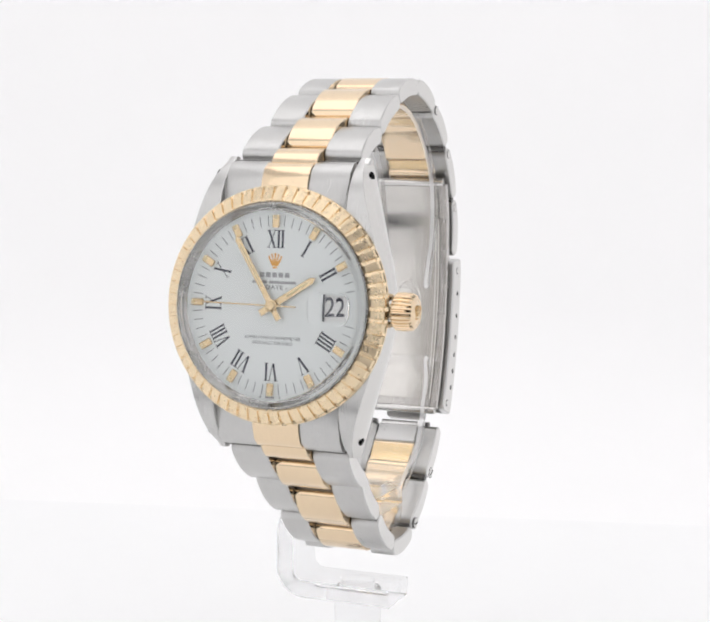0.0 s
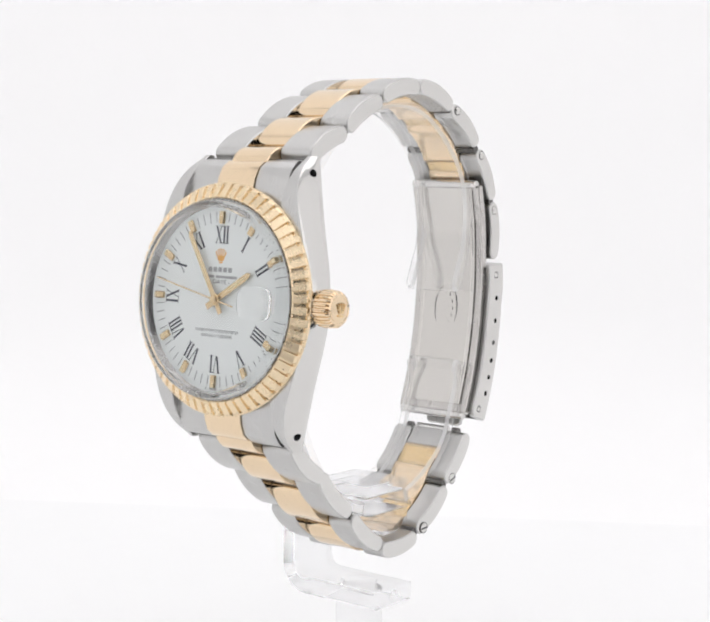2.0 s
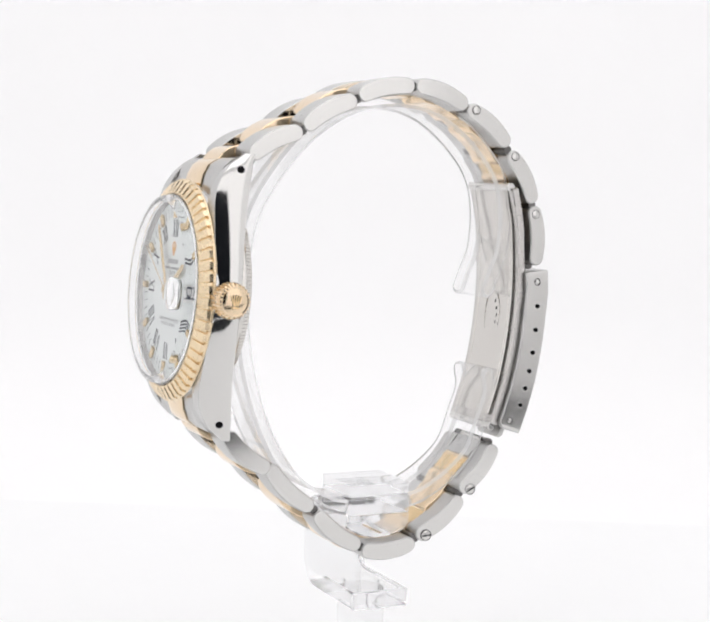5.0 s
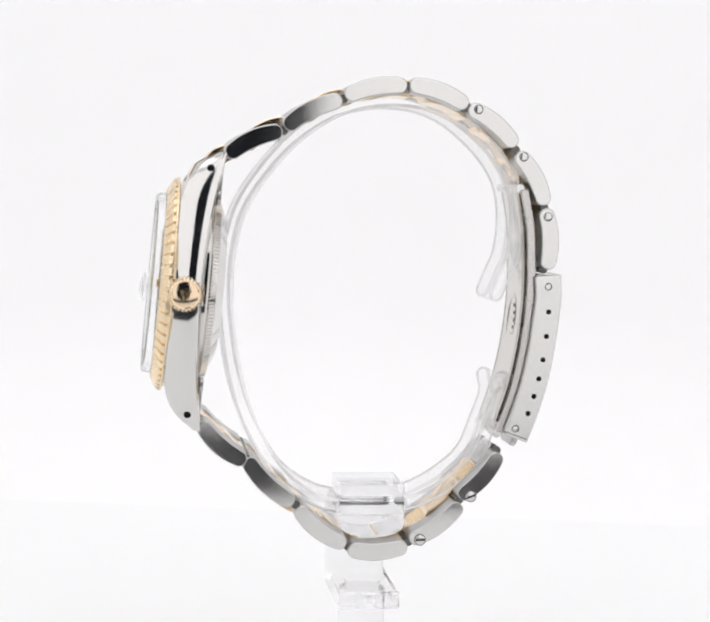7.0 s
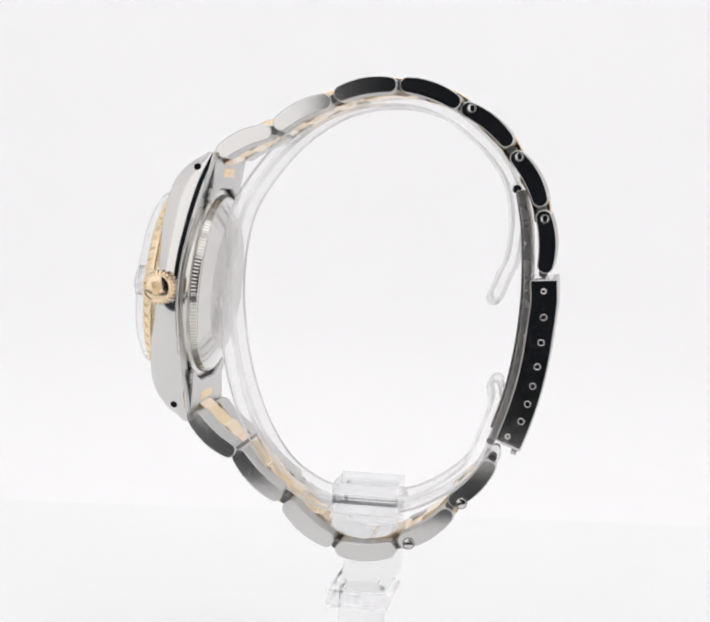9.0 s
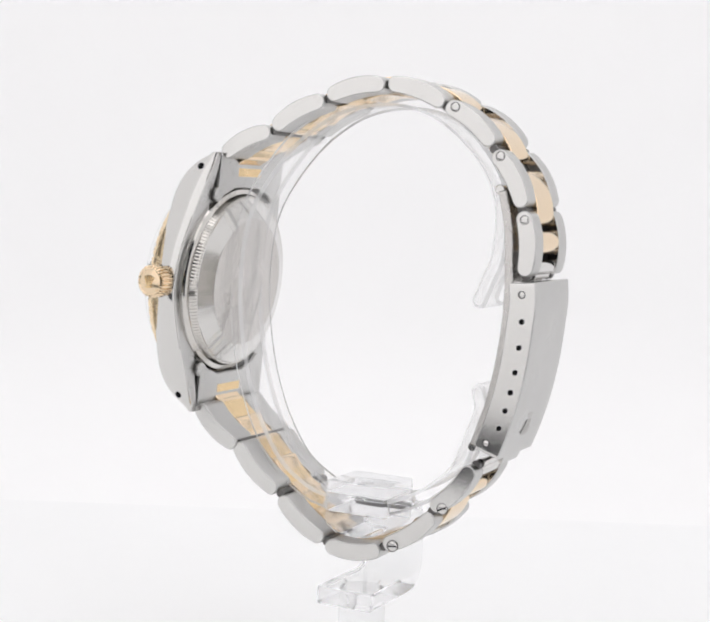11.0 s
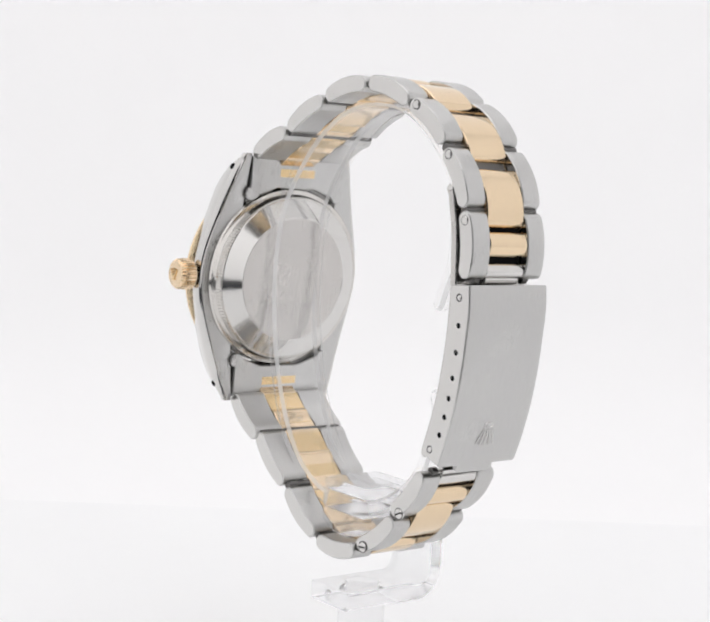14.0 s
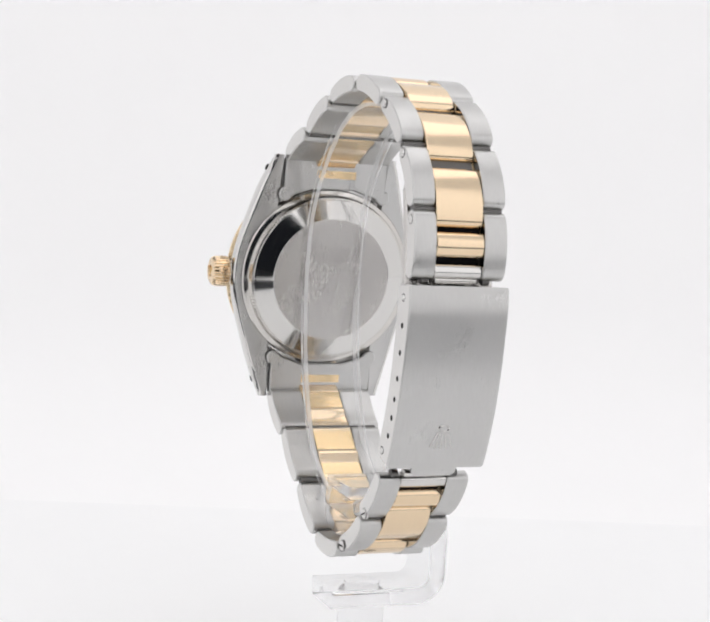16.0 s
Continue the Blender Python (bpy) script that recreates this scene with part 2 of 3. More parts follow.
def band(a, b, side, thick=1.42, sag=0.52, over=0.0, n=10, taper=0.09):
    """Outline of one arched link from a to b; side tells where outside is."""
    a, b = Vector(a), Vector(b)
    t = (b - a).normalized()
    nrm = Vector((-t.y, t.x)) * side
    a, b = a - t * over, b + t * over
    mid, half = (a + b) / 2, (b - a).length / 2
    r = thick * (1 - taper)
    span = half - r

    def centre(s):
        return mid + t * s + nrm * sag * (1 - 1.6 * (s / half) ** 2)

    top, low = [], []
    for i in range(n + 1):
        s = -span + 2 * span * i / n
        w = thick - thick * taper * (s / span) ** 2
        slope = -sag * 3.2 * s / half ** 2
        nn = (nrm - t * slope).normalized()
        top.append(centre(s) + nn * w)
        low.append(centre(s) - nn * w)
    ends = []
    for sgn in (1, -1):
        c = centre(sgn * span)
        slope = -sag * 3.2 * sgn * span / half ** 2
        nn = (nrm - t * slope).normalized()
        tt = Vector((nn.y, -nn.x))
        if tt.dot(t) < 0:
            tt = -tt
        ends.append([c + (nn * math.cos(q) * sgn + tt * sgn * math.sin(q)) * r for q in [radians(x) for x in range(18, 163, 18)]])
    return [tuple(p) for p in top + ends[0] + low[::-1] + ends[1]]


def lerp(p, f):
    return tuple(Vector(p[0]).lerp(Vector(p[1]), f))


def pin(x, y, z, r, depth, bm=None):
    """A short stud on the side of a link, its axis along x."""
    prof = [(y + r * math.cos(2 * math.pi * k / 16), z + r * math.sin(2 * math.pi * k / 16)) for k in range(16)]
    return prism(prof, x - depth, x + 0.05, 0.05, bm)


def two_tone(bm):
    """Polished flanks (second material), the rest brushed."""
    bmesh.ops.recalc_face_normals(bm, faces=bm.faces)
    for f in bm.faces:
        f.normal_update()
        f.material_index = 1 if abs(f.normal.x) > 0.75 else 0


def bracelet():
    strap = watch
    for row, widths, side in ((UPPER, UP_W, 1), (LOWER, LO_W, -1)):
        for i, (ends, w) in enumerate(zip(row, widths)):
            g = 3.6 + 0.025 * i
            prof = band(ends[0], ends[1], side)
            for s in (1, -1):
                bm = prism(prof, s * (g + 0.06), s * w, LINK_BEVEL)
                # sides taper with the bracelet
                a = Vector(ends[0])
                t = (Vector(ends[1]) - a)
                nxt = widths[min(i + 1, len(widths) - 1)]
                for v in bm.verts:
                    f = (Vector((v.co.y, v.co.z)) - a).dot(t) / t.length_squared
                    if abs(v.co.x) > g + 1.5:
                        v.co.x += s * (0.5 - f) * (w - nxt) * 0.5
                two_tone(bm)
                part("link", bm, [BRUSHED, POLISHED], strap, sharp=22)
            # gold centre piece bridges this link and the next
            if i + 1 < len(row):
                p, q = lerp(ends, 0.34 if side > 0 else 0.42), lerp(row[i + 1], (0.215 if side > 0 else 0.2) if i + 2 < len(row) else 0.255)
                part("centre_link", prism(band(p, q, side, 1.45, 0.72), -g, g, 0.14), YELLOW_GOLD, strap, "polished gold centre link")
        # last link before the clasp: short gold roll and a steel bar
        last = row[-1]
        part("centre_link", prism(band(lerp(last, 0.30), lerp(last, 0.68), side, 1.35, 0.5, n=6), -3.75, 3.75, 0.12), YELLOW_GOLD, strap, "short polished gold centre link")
        part("spring_bar", prism(band(lerp(last, 0.76), lerp(last, 0.99), side, 0.9, 0.2, n=4), -3.75, 3.75, 0.12), POLISHED, strap, "polished steel end bar")
        # steel tubes inside the hinges, darkened to stand for shade in the gaps
        for i, (ends, w) in enumerate(zip(row, widths)):
            c = (Vector(ends[1]) + Vector(row[i + 1][0] if i + 1 < len(row) else ends[1])) / 2
            t = (Vector(ends[1]) - Vector(ends[0])).normalized()
            nn = Vector((-t.y, t.x)) * side
            c = c - nn * 0.35
            rr = 0.7
            prof = [(c.x + rr * math.cos(k * math.pi / 6), c.y + rr * math.sin(k * math.pi / 6)) for k in range(12)]
            ww = min(w, widths[min(i + 1, len(widths) - 1)]) - 0.35
            if i + 1 == len(row):
                part("hinge_pin", prism(prof, -3.3, 3.3, 0.05), POLISHED, strap, "polished hinge sleeve")
                for a, b in ((-5.4, -4.3), (4.3, 5.4)):
                    part("hinge_pin", prism(prof, a, b, 0.05), SHADE_STEEL, strap, "steel hinge pin darkened as gap shade")
            else:
                part("hinge_pin", prism(prof, -ww, ww, 0.05), SHADE_STEEL, strap, "steel hinge pin darkened as gap shade")
            # thin dark outer layers put the shade between links into colour
            layers = ((0.15, 0.2, SHADE_STEEL, "added core darkened as shade between the links", 0.08, 0.97), (0.62, 0.3, WORN_GOLD, "worn gold underside of the link", 0.08, 0.97))
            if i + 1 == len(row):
                layers = ((0.15, 0.2, GAP, "black layer painted as shade between the links", 0.08, 0.97), (0.7, 0.3, WORN_GOLD, "worn gold underside of the short link", 0.08, 0.56),
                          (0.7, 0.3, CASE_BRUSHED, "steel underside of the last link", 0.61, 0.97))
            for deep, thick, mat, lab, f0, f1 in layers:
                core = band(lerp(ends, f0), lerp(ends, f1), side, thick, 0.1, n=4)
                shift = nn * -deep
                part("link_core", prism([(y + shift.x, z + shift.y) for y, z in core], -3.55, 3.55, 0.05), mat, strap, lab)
    # riveted pins and slotted screws on the crown side
    for y, z, x in ((15.5, 31.0, 7.62), (23.2, 23.8, 7.44), (27.6, 14.4, 7.4)):
        groove(part("rivet", lathe_x(y, z, x, 0.66), POLISHED, strap), y, z, x - 0.06, 0.66)
    for y, z, x, a in ((16.8, -31.1, 7.42, 25), (8.7, -38.2, 7.56, 5)):
        ob = part("screw", lathe_x(y, z, x, 0.85), POLISHED, strap)
        groove(ob, y, z, x - 0.06, 0.85)
        slot = boxy(-0.02, 0.03, -0.75, 0.75, -0.13, 0.13, 0.01)
        part("slot", slot, GAP, ob, "", Matrix.Translation((x + 0.09, y, z)) @ Matrix.Rotation(radians(a), 4, "X"))


def groove(parent, y, z, x, r):
    bm = lathe([(r, -0.1), (r + 0.02, 0.03), (r + 0.09, 0.03), (r + 0.11, -0.1)], 24)
    bm.transform(Matrix.Translation((x, y, z)) @ Matrix.Rotation(radians(90), 4, "Y"))
    part("groove", bm, SHADE_STEEL, parent)


def lathe_x(y, z, x, r):
    """A low domed stud with a groove round it, axis along x."""
    bm = lathe([(0, 0.10), (r * 0.6, 0.10), (r * 0.85, 0.06), (r, -0.06), (r, -0.5)], 24)
    bm.transform(Matrix.Translation((x, y, z)) @ Matrix.Rotation(radians(90), 4, "Y"))
    return bm


bracelet()


# ---------------------------------------------------------------- folding clasp
def smooth_path(pts, n=8):
    """Catmull-Rom through pts."""
    P = [Vector(p) for p in pts]
    P = [P[0] * 2 - P[1]] + P + [P[-1] * 2 - P[-2]]
    out = []
    for i in range(1, len(P) - 2):
        for k in range(n):
            t = k / n
            a, b, c, d = P[i - 1:i + 3]
            out.append(0.5 * (2 * b + (c - a) * t + (2 * a - 5 * b + 4 * c - d) * t * t + (3 * b - a - 3 * c + d) * t ** 3))
    out.append(P[-2])
    return out


def ribbon(path, t0, t1):
    """Outline of a strip along path, t0 to one side and t1 to the other."""
    a, b = [], []
    for i, p in enumerate(path):
        d = (path[min(i + 1, len(path) - 1)] - path[max(i - 1, 0)]).normalized()
        n = Vector((-d.y, d.x))
        a.append(tuple(p + n * t0))
        b.append(tuple(p + n * t1))
    return a + b[::-1]


CLASP = [(30.1, 5.2), (30.35, 1.8), (30.1, -1.8), (29.5, -7.5), (28.5, -13.0), (27.1, -18.0), (25.6, -22.2)]
HOLES = [(28.24, -0.84), (28.05, -4.8), (27.65, -8.6), (27.1, -11.7), (26.43, -14.56), (25.57, -17.36)]


def clasp():
    path = smooth_path(CLASP, 5)
    dense = [path[0]] + [path[0].lerp(path[1], f) for f in (0.05, 0.15, 0.35, 0.6)] + path[1:-1] + [path[-2].lerp(path[-1], f) for f in (0.3, 0.52, 0.68, 0.82, 0.92, 0.98)] + [path[-1]]
    loops = []
    for k, p in enumerate(dense):
        d = dense[min(k + 1, len(dense) - 1)] - dense[max(k - 1, 0)]
        if k >= len(dense) - 8:
            d = path[-1] - path[-2]
        elif k <= 5:
            d = path[1] - path[0]
        d = d.normalized()
        n = Vector((-d.y, d.x))
        left = (dense[-1] - p).length
        start = 1 - math.sqrt(max(0.0, 1 - (1 - min((p - dense[0]).length / 0.5, 1.0)) ** 2))
        cut = 1 - math.sqrt(max(0.0, 1 - (1 - min(left, 1.0)) ** 2))
        side = 0.42 * (1 - math.sqrt(max(0.0, 1 - (1 - min(left / 0.42, 1.0)) ** 2)))
        hw, low = 7.88 - side - start * 0.25, -4.35 + cut * 1.3 + start * 0.5
        section = [(-hw + 0.2, low), (-hw, low + 0.2), (-hw, -0.2), (-hw + 0.2, 0), (hw - 0.2, 0), (hw, -0.2), (hw, low + 0.2), (hw - 0.2, low), (hw - 0.8, low), (hw - 0.8, -0.8), (-hw + 0.8, -0.8), (-hw + 0.8, low)]
        loops.append([(x, p.x + n.x * q, p.y + n.y * q) for x, q in section])
    shell = bmesh.new()
    skin(shell, loops)
    two_tone(shell)
    cover = part("clasp_cover", shell, [BRUSHED, POLISHED], watch, "brushed steel folding clasp cover", sharp=24)
    for s in (1, -1):
        for k, (y, z) in enumerate(HOLES):
            part("hole", lathe_disc(0.42, s * 7.89, y, z, s), GAP, cover, "small dark adjustment hole")
            rim = lathe([(0.42, 0.005), (0.46, 0.03), (0.53, -0.01)], 20)
            rim.transform(Matrix.Translation((s * 7.885, y, z)) @ Matrix.Rotation(radians(90 * s), 4, "Y"))
            part("hole_rim", rim, POLISHED, cover)
        for y, z in ((28.03, 3.21), (23.6, -19.86)):
            part("rivet_seat", lathe_disc(0.6, s * 7.885, y, z, s), GAP, cover)
            bm = lathe([(0, 0.16), (0.3, 0.13), (0.46, 0.0), (0.46, -0.2)], 20)
            bm.transform(Matrix.Translation((s * 7.885, y, z)) @ Matrix.Rotation(radians(90 * s), 4, "Y"))
            part("rivet", bm, POLISHED, cover)
    part("end_plate", boxy(-6.9, 6.9, 26.2, 29.8, 4.6, 5.1, 0.1), POLISHED, cover)
    tip = [(-3.6, 0), (3.6, 0), (3.6, -1.1), (2.9, -1.6), (-2.9, -1.6), (-3.6, -1.1)]
    part("lip", prism(tip, -0.45, 0.45, 0.12, axis="y"), CASE_BRUSHED, cover, "", Matrix.Translation((0, 24.9, -22.0)) @ Matrix.Rotation(radians(-22), 4, "X"))
    # folding blades lying inside the cover
    blade = smooth_path([(23.4, 18.6), (24.6, 13.0), (25.0, 8.0), (25.2, 2.0), (24.7, -5.0), (23.3, -13.0), (21.0, -20.5)], 5)
    part("outer_blade", prism(ribbon(blade, 0.95, -0.35), -7.0, 7.0, 0.15), SATIN_BACK, watch, "satin steel folding blade")
    blade2 = smooth_path([(23.1, 18.4), (24.1, 13.0), (24.5, 8.0), (24.65, 2.0), (24.15, -5.0), (22.85, -12.5), (20.9, -19.0)], 5)
    inner = part("inner_blade", prism(ribbon(blade2, 0.25, -0.22), -5.6, 5.6, 0.12), BACK_STEEL, watch, "worn steel inner blade with embossed mark")
    # raised rim lines and an embossed emblem on the blade
    for s in (1, -1):
        part("rim", prism(ribbon([p + Vector((-0.2, 0)) for p in blade2], 0.15, -0.1), s * 4.75, s * 5.05, 0.08), BACK_STEEL, inner)
    oval = lathe([(0.86, -0.05), (0.9, 0.03), (0.95, 0.03), (0.99, -0.05)], 40)
    lay = Matrix.Translation((0, 24.08, -2.8)) @ Matrix.Rotation(radians(-4), 4, "X") @ Matrix.Rotation(radians(90), 4, "X")
    part("emboss", oval, BACK_STEEL, inner, "embossed oval frame", lay @ Matrix.Diagonal((2.5, 4.6, 1, 1)))
    marks = bmesh.new()
    for k in range(5):
        w = (0.8, 1.3, 1.5, 1.3, 0.8)[k]
        y = 2.4 - 1.2 * k
        stroke(marks, [(-w, y - 0.28), (w, y - 0.28), (w, y + 0.28), (-w, y + 0.28)], -0.1, 0.03)
    part("emboss", marks, BACK_STEEL, inner, "embossed bars", lay)
    bar = [(23.1 + 0.75 * math.cos(k * math.pi / 6), 18.8 + 0.75 * math.sin(k * math.pi / 6)) for k in range(12)]
    part("hinge_bar", prism(bar, -6.6, 6.6, 0.1), POLISHED, watch, "polished clasp hinge bar")
    bar = [(20.9 + 0.7 * math.cos(k * math.pi / 6), -20.9 + 0.7 * math.sin(k * math.pi / 6)) for k in range(12)]
    part("hinge_bar", prism(bar, -6.6, 6.6, 0.1), POLISHED, watch, "polished clasp hinge bar")
    # coronet-like mark stamped near the end of the cover: five small rays over an oval
    c = Vector((0, 27.17, -17.9))
    lean = Matrix.Translation(c) @ Matrix.Rotation(radians(-17), 4, "X") @ Matrix.Rotation(radians(-90), 4, "X") @ turn(180) @ Matrix.Diagonal((1.1, 1.3, 1, 1))
    bm = bmesh.new()
    for k in range(5):
        a = radians(-24 + 12 * k)
        ray = boxy(-0.1, 0.1, -2.3, -0.3, -0.02, 0.08, 0.05)
        ray.transform(Matrix.Translation((0.34 * (k - 2), 1.3, 0)) @ Matrix.Rotation(a, 4, "Z"))
        merge(bm, ray)
    oval = lathe([(0.72, 0), (0.88, 0.09), (1.05, 0)], 28)
    oval.transform(Matrix.Translation((0, 1.6, 0)) @ Matrix.Diagonal((0.85, 0.38, 1, 1)))
    merge(bm, oval)
    part("stamped_mark", bm, POLISHED, cover, "stamped emblem", lean)


def lathe_disc(r, x, y, z, s):
    bm = lathe([(0, 0), (r, 0), (r * 1.12, -0.05)], 20)
    bm.transform(Matrix.Translation((x, y, z)) @ Matrix.Rotation(radians(90 * s), 4, "Y"))
    return bm


clasp()

# ---------------------------------------------------------------- watch head
# X to the crown, Y to twelve o'clock, Z out of the dial
tilt = radians(4.0)
HEAD = Matrix.Translation((-0.3, -27.95, 1.36)) @ Matrix(((1, 0, 0, 0), (0, math.sin(tilt), -math.cos(tilt), 0), (0, math.cos(tilt), math.sin(tilt), 0), (0, 0, 0, 1)))
R_IN = 13.7


def head(name, bm, mat, parent=None, label="", m=None, sharp=32):
    return part(name, bm, mat, parent or watch, label, HEAD @ m if m is not None else HEAD, sharp)


def step(x, pts):
    for (a, fa), (b, fb) in zip(pts, pts[1:]):
        if x <= b:
            t = max(0.0, (x - a) / (b - a))
            return fa + (fb - fa) * t
    return pts[-1][1]


def soft(x, pts, w=1.5):
    return sum(step(abs(x + w * (k - 3) / 3), pts) for k in range(7)) / 7


OUT_X = [(0, 16.65), (3, 16.45), (6, 15.8), (9, 14.9), (12, 14.0), (15, 13.1), (18, 12.15), (20, 11.45), (21.5, 10.8)]
TOP_Z = [(0, 4.1), (13, 4.1), (15, 3.9), (17, 3.3), (18.9, 2.05), (20, 1.05), (20.8, -0.1), (21.5, -1.7)]
BOT_Z = [(0, 0.0), (6, -0.2), (12, -0.8), (18, -1.75), (21.5, -2.5)]


def case():
    body = head("case", lathe([(13.6, 0.35), (16.2, 0.35), (16.5, 0.6), (16.55, 3.6), (16.4, 4.1), (13.6, 4.1), (13.6, 0.35)], 120), POLISHED, None, "brushed and polished steel watch case")
    for s in (1, -1):
        ys = sorted(set([-21.5, 21.5] + [21.4 * math.sin(k / 22 * math.pi / 2) * q for k in range(23) for q in (1, -1)]))
        loops = []
        for y in ys:
            a = abs(y)
            xo, zt, zb = soft(a, OUT_X, max(1.3, 2.6 * (1 - a / 22))), soft(a, TOP_Z, 1.0), soft(a, BOT_Z, 2.5)
            zt = max(zt, zb + 0.35)
            xi = 9.75 if a > 11 else max(9.75, math.sqrt(max(0, 13.75 ** 2 - y * y)) * 0.98)
            loop = [(s * xi, y, zb + 0.1), (s * (xi + 0.12), y, zb), (s * (xo - 0.35), y, zb), (s * (xo - 0.1), y, zb + 0.06)]
            for f, dx in ((0.06, 0.18), (0.15, 0.29), (0.28, 0.345), (0.42, 0.32), (0.56, 0.18), (0.72, -0.06), (0.86, -0.3), (0.985, -0.5)):
                loop.append((s * (xo + dx), y, zb + f * (zt - zb)))
            loop += [(s * (xo - 0.55), y, zt), (s * (xi + 0.15), y, zt), (s * xi, y, zt - 0.12)]
            loops.append(loop)
        bm = bmesh.new()
        skin(bm, loops)
        bm.transform(Matrix.Translation((0.25, 0, 0)))
        count = len(loops[0])
        for k, f in enumerate(bm.faces):
            f.material_index = 1 if k < count * (len(loops) - 1) and 2 <= k % count <= 10 else 0
        head("case_flank", bm, [CASE_BRUSHED, POLISHED], body, "satin-topped lugs with polished flanks", sharp=26)
        for y in (19.0, -18.95):
            bm = lathe([(0, 0), (0.5, 0), (0.56, -0.03), (0.6, -0.2)], 20)
            head("spring_bar_hole", bm, GAP, body, "dark drilled lug hole", Matrix.Translation((s * (soft(19, OUT_X, 0.33) + 0.37) + 0.25, y, 0.0)) @ turn(math.copysign(19, y) * s) @ Matrix.Rotation(radians(90 * s), 4, "Y"))
    # screw-down back with a coined rim
    n = 160
    prof_a = [(14.9, 0.3), (15.55, -0.1), (15.7, -0.4), (15.7, -0.95), (15.5, -1.25), (14.9, -1.4), (14.7, -1.5)]
    back = head("case_back", lathe(prof_a, 120), BACK_STEEL, body, "worn polished screw-down case back")
    bm = bmesh.new()
    loops = []
    for k in range(n):
        for q, d in ((0.0, 0.0), (0.45, 0.0), (0.55, 0.12), (0.9, 0.12)):
            a = 2 * math.pi * (k + q) / n
            loops.append([((r - d * e) * math.cos(a), (r - d * e) * math.sin(a), z) for r, z, e in ((14.72, -1.48, 0), (14.76, -1.6, 1), (14.45, -2.5, 1), (14.05, -2.6, 0))])
    skin(bm, loops + [loops[0]], closed=False, caps=False)
    head("coined_rim", bm, BACK_STEEL, back, sharp=15)
    head("back_plate", lathe([(14.07, -2.58), (13.95, -2.66), (10.95, -3.75), (10.8, -3.82), (10.7, -3.8)], 96), POLISHED, back, "polished bevelled back ring", sharp=12)
    head("back_disc", lathe([(10.72, -3.79), (10.6, -3.82), (0, -3.82)], 96), SATIN_BACK, back, "satin brushed centre of the back", sharp=12)


def end_links():
    for s in (1, -1):
        # curved end piece that fills the space between the lugs
        for x0, x1, mat, lab, dz in ((-9.6, -3.7, BRUSHED, "", 0), (3.7, 9.6, BRUSHED, "", 0), (-3.6, 3.6, YELLOW_GOLD, "gold centre of the end link", 0.25)):
            loops = []
            for k in range(9):
                x = x0 + (x1 - x0) * k / 8
                yi = math.sqrt(16.2 ** 2 - x * x)
                yo = 20.5
                bulge = 0.1 * (1 - ((k - 4) / 4) ** 6)
                loops.append([(x, s * yi, -0.9), (x, s * (yi + 0.02), 2.9 + dz + bulge), (x, s * (yi * 0.55 + yo * 0.45), 2.55 + dz + bulge), (x, s * (yi * 0.2 + yo * 0.8), 1.8 + dz + bulge),
                              (x, s * yo, 0.55 + dz), (x, s * (yo + 0.25), -0.1), (x, s * yo, -0.9)])
            bm = bmesh.new()
            skin(bm, loops)
            head("end_link", bm, mat, None, lab or "brushed steel end link between the lugs", sharp=40)
        # under side of the end piece with its rounded ears
        ear = [(9.45, 15.75), (9.95, 15.6), (10.25, 15.1), (10.35, 14.5), (10.2, 13.95), (9.8, 13.55), (9.25, 13.4), (8.7, 13.5), (8.2, 13.9), (7.6, 14.5), (4.0, 15.75)]
        outline = [(-9.45, s * 20.9)] + [(-x, s * y) for x, y in ear] + [(x, s * y) for x, y in ear[::-1]] + [(9.45, s * 20.9)]
        # dark strip added in place of the shadowed gap round the plate
        head("joint_shade", prism(offset_poly(outline, -0.09), -1.6, -1.0, 0.05, axis="z"), SHADE_STEEL, None, "dark strip painted as gap shadow round the end link")
        bm = prism(outline, -2.1, -0.9, 0.14, axis="z")
        head("end_plate", bm, CASE_BRUSHED, None, "satin underside of the end link")
        for k, yy in enumerate((18.4,)):
            bm = boxy(-3.9, 3.9, s * yy - 0.7, s * yy + 0.7, -2.15 - 0.5 * k, -1.2 - 0.4 * k, 0.3)
            head("centre_loop", bm, WORN_GOLD, None, "worn gold underside of the centre link")
        # gold piece that bridges the end link and the first steel link
        row = UPPER if s > 0 else LOWER
        hp = HEAD @ Vector((0, s * 18.7, 0.35))
        q = lerp(row[0], 0.215)
        part("centre_link", prism(band((hp.y, hp.z), q, s, 1.4, 0.6), -3.58, 3.58, 0.14), YELLOW_GOLD, watch, "polished gold centre link")


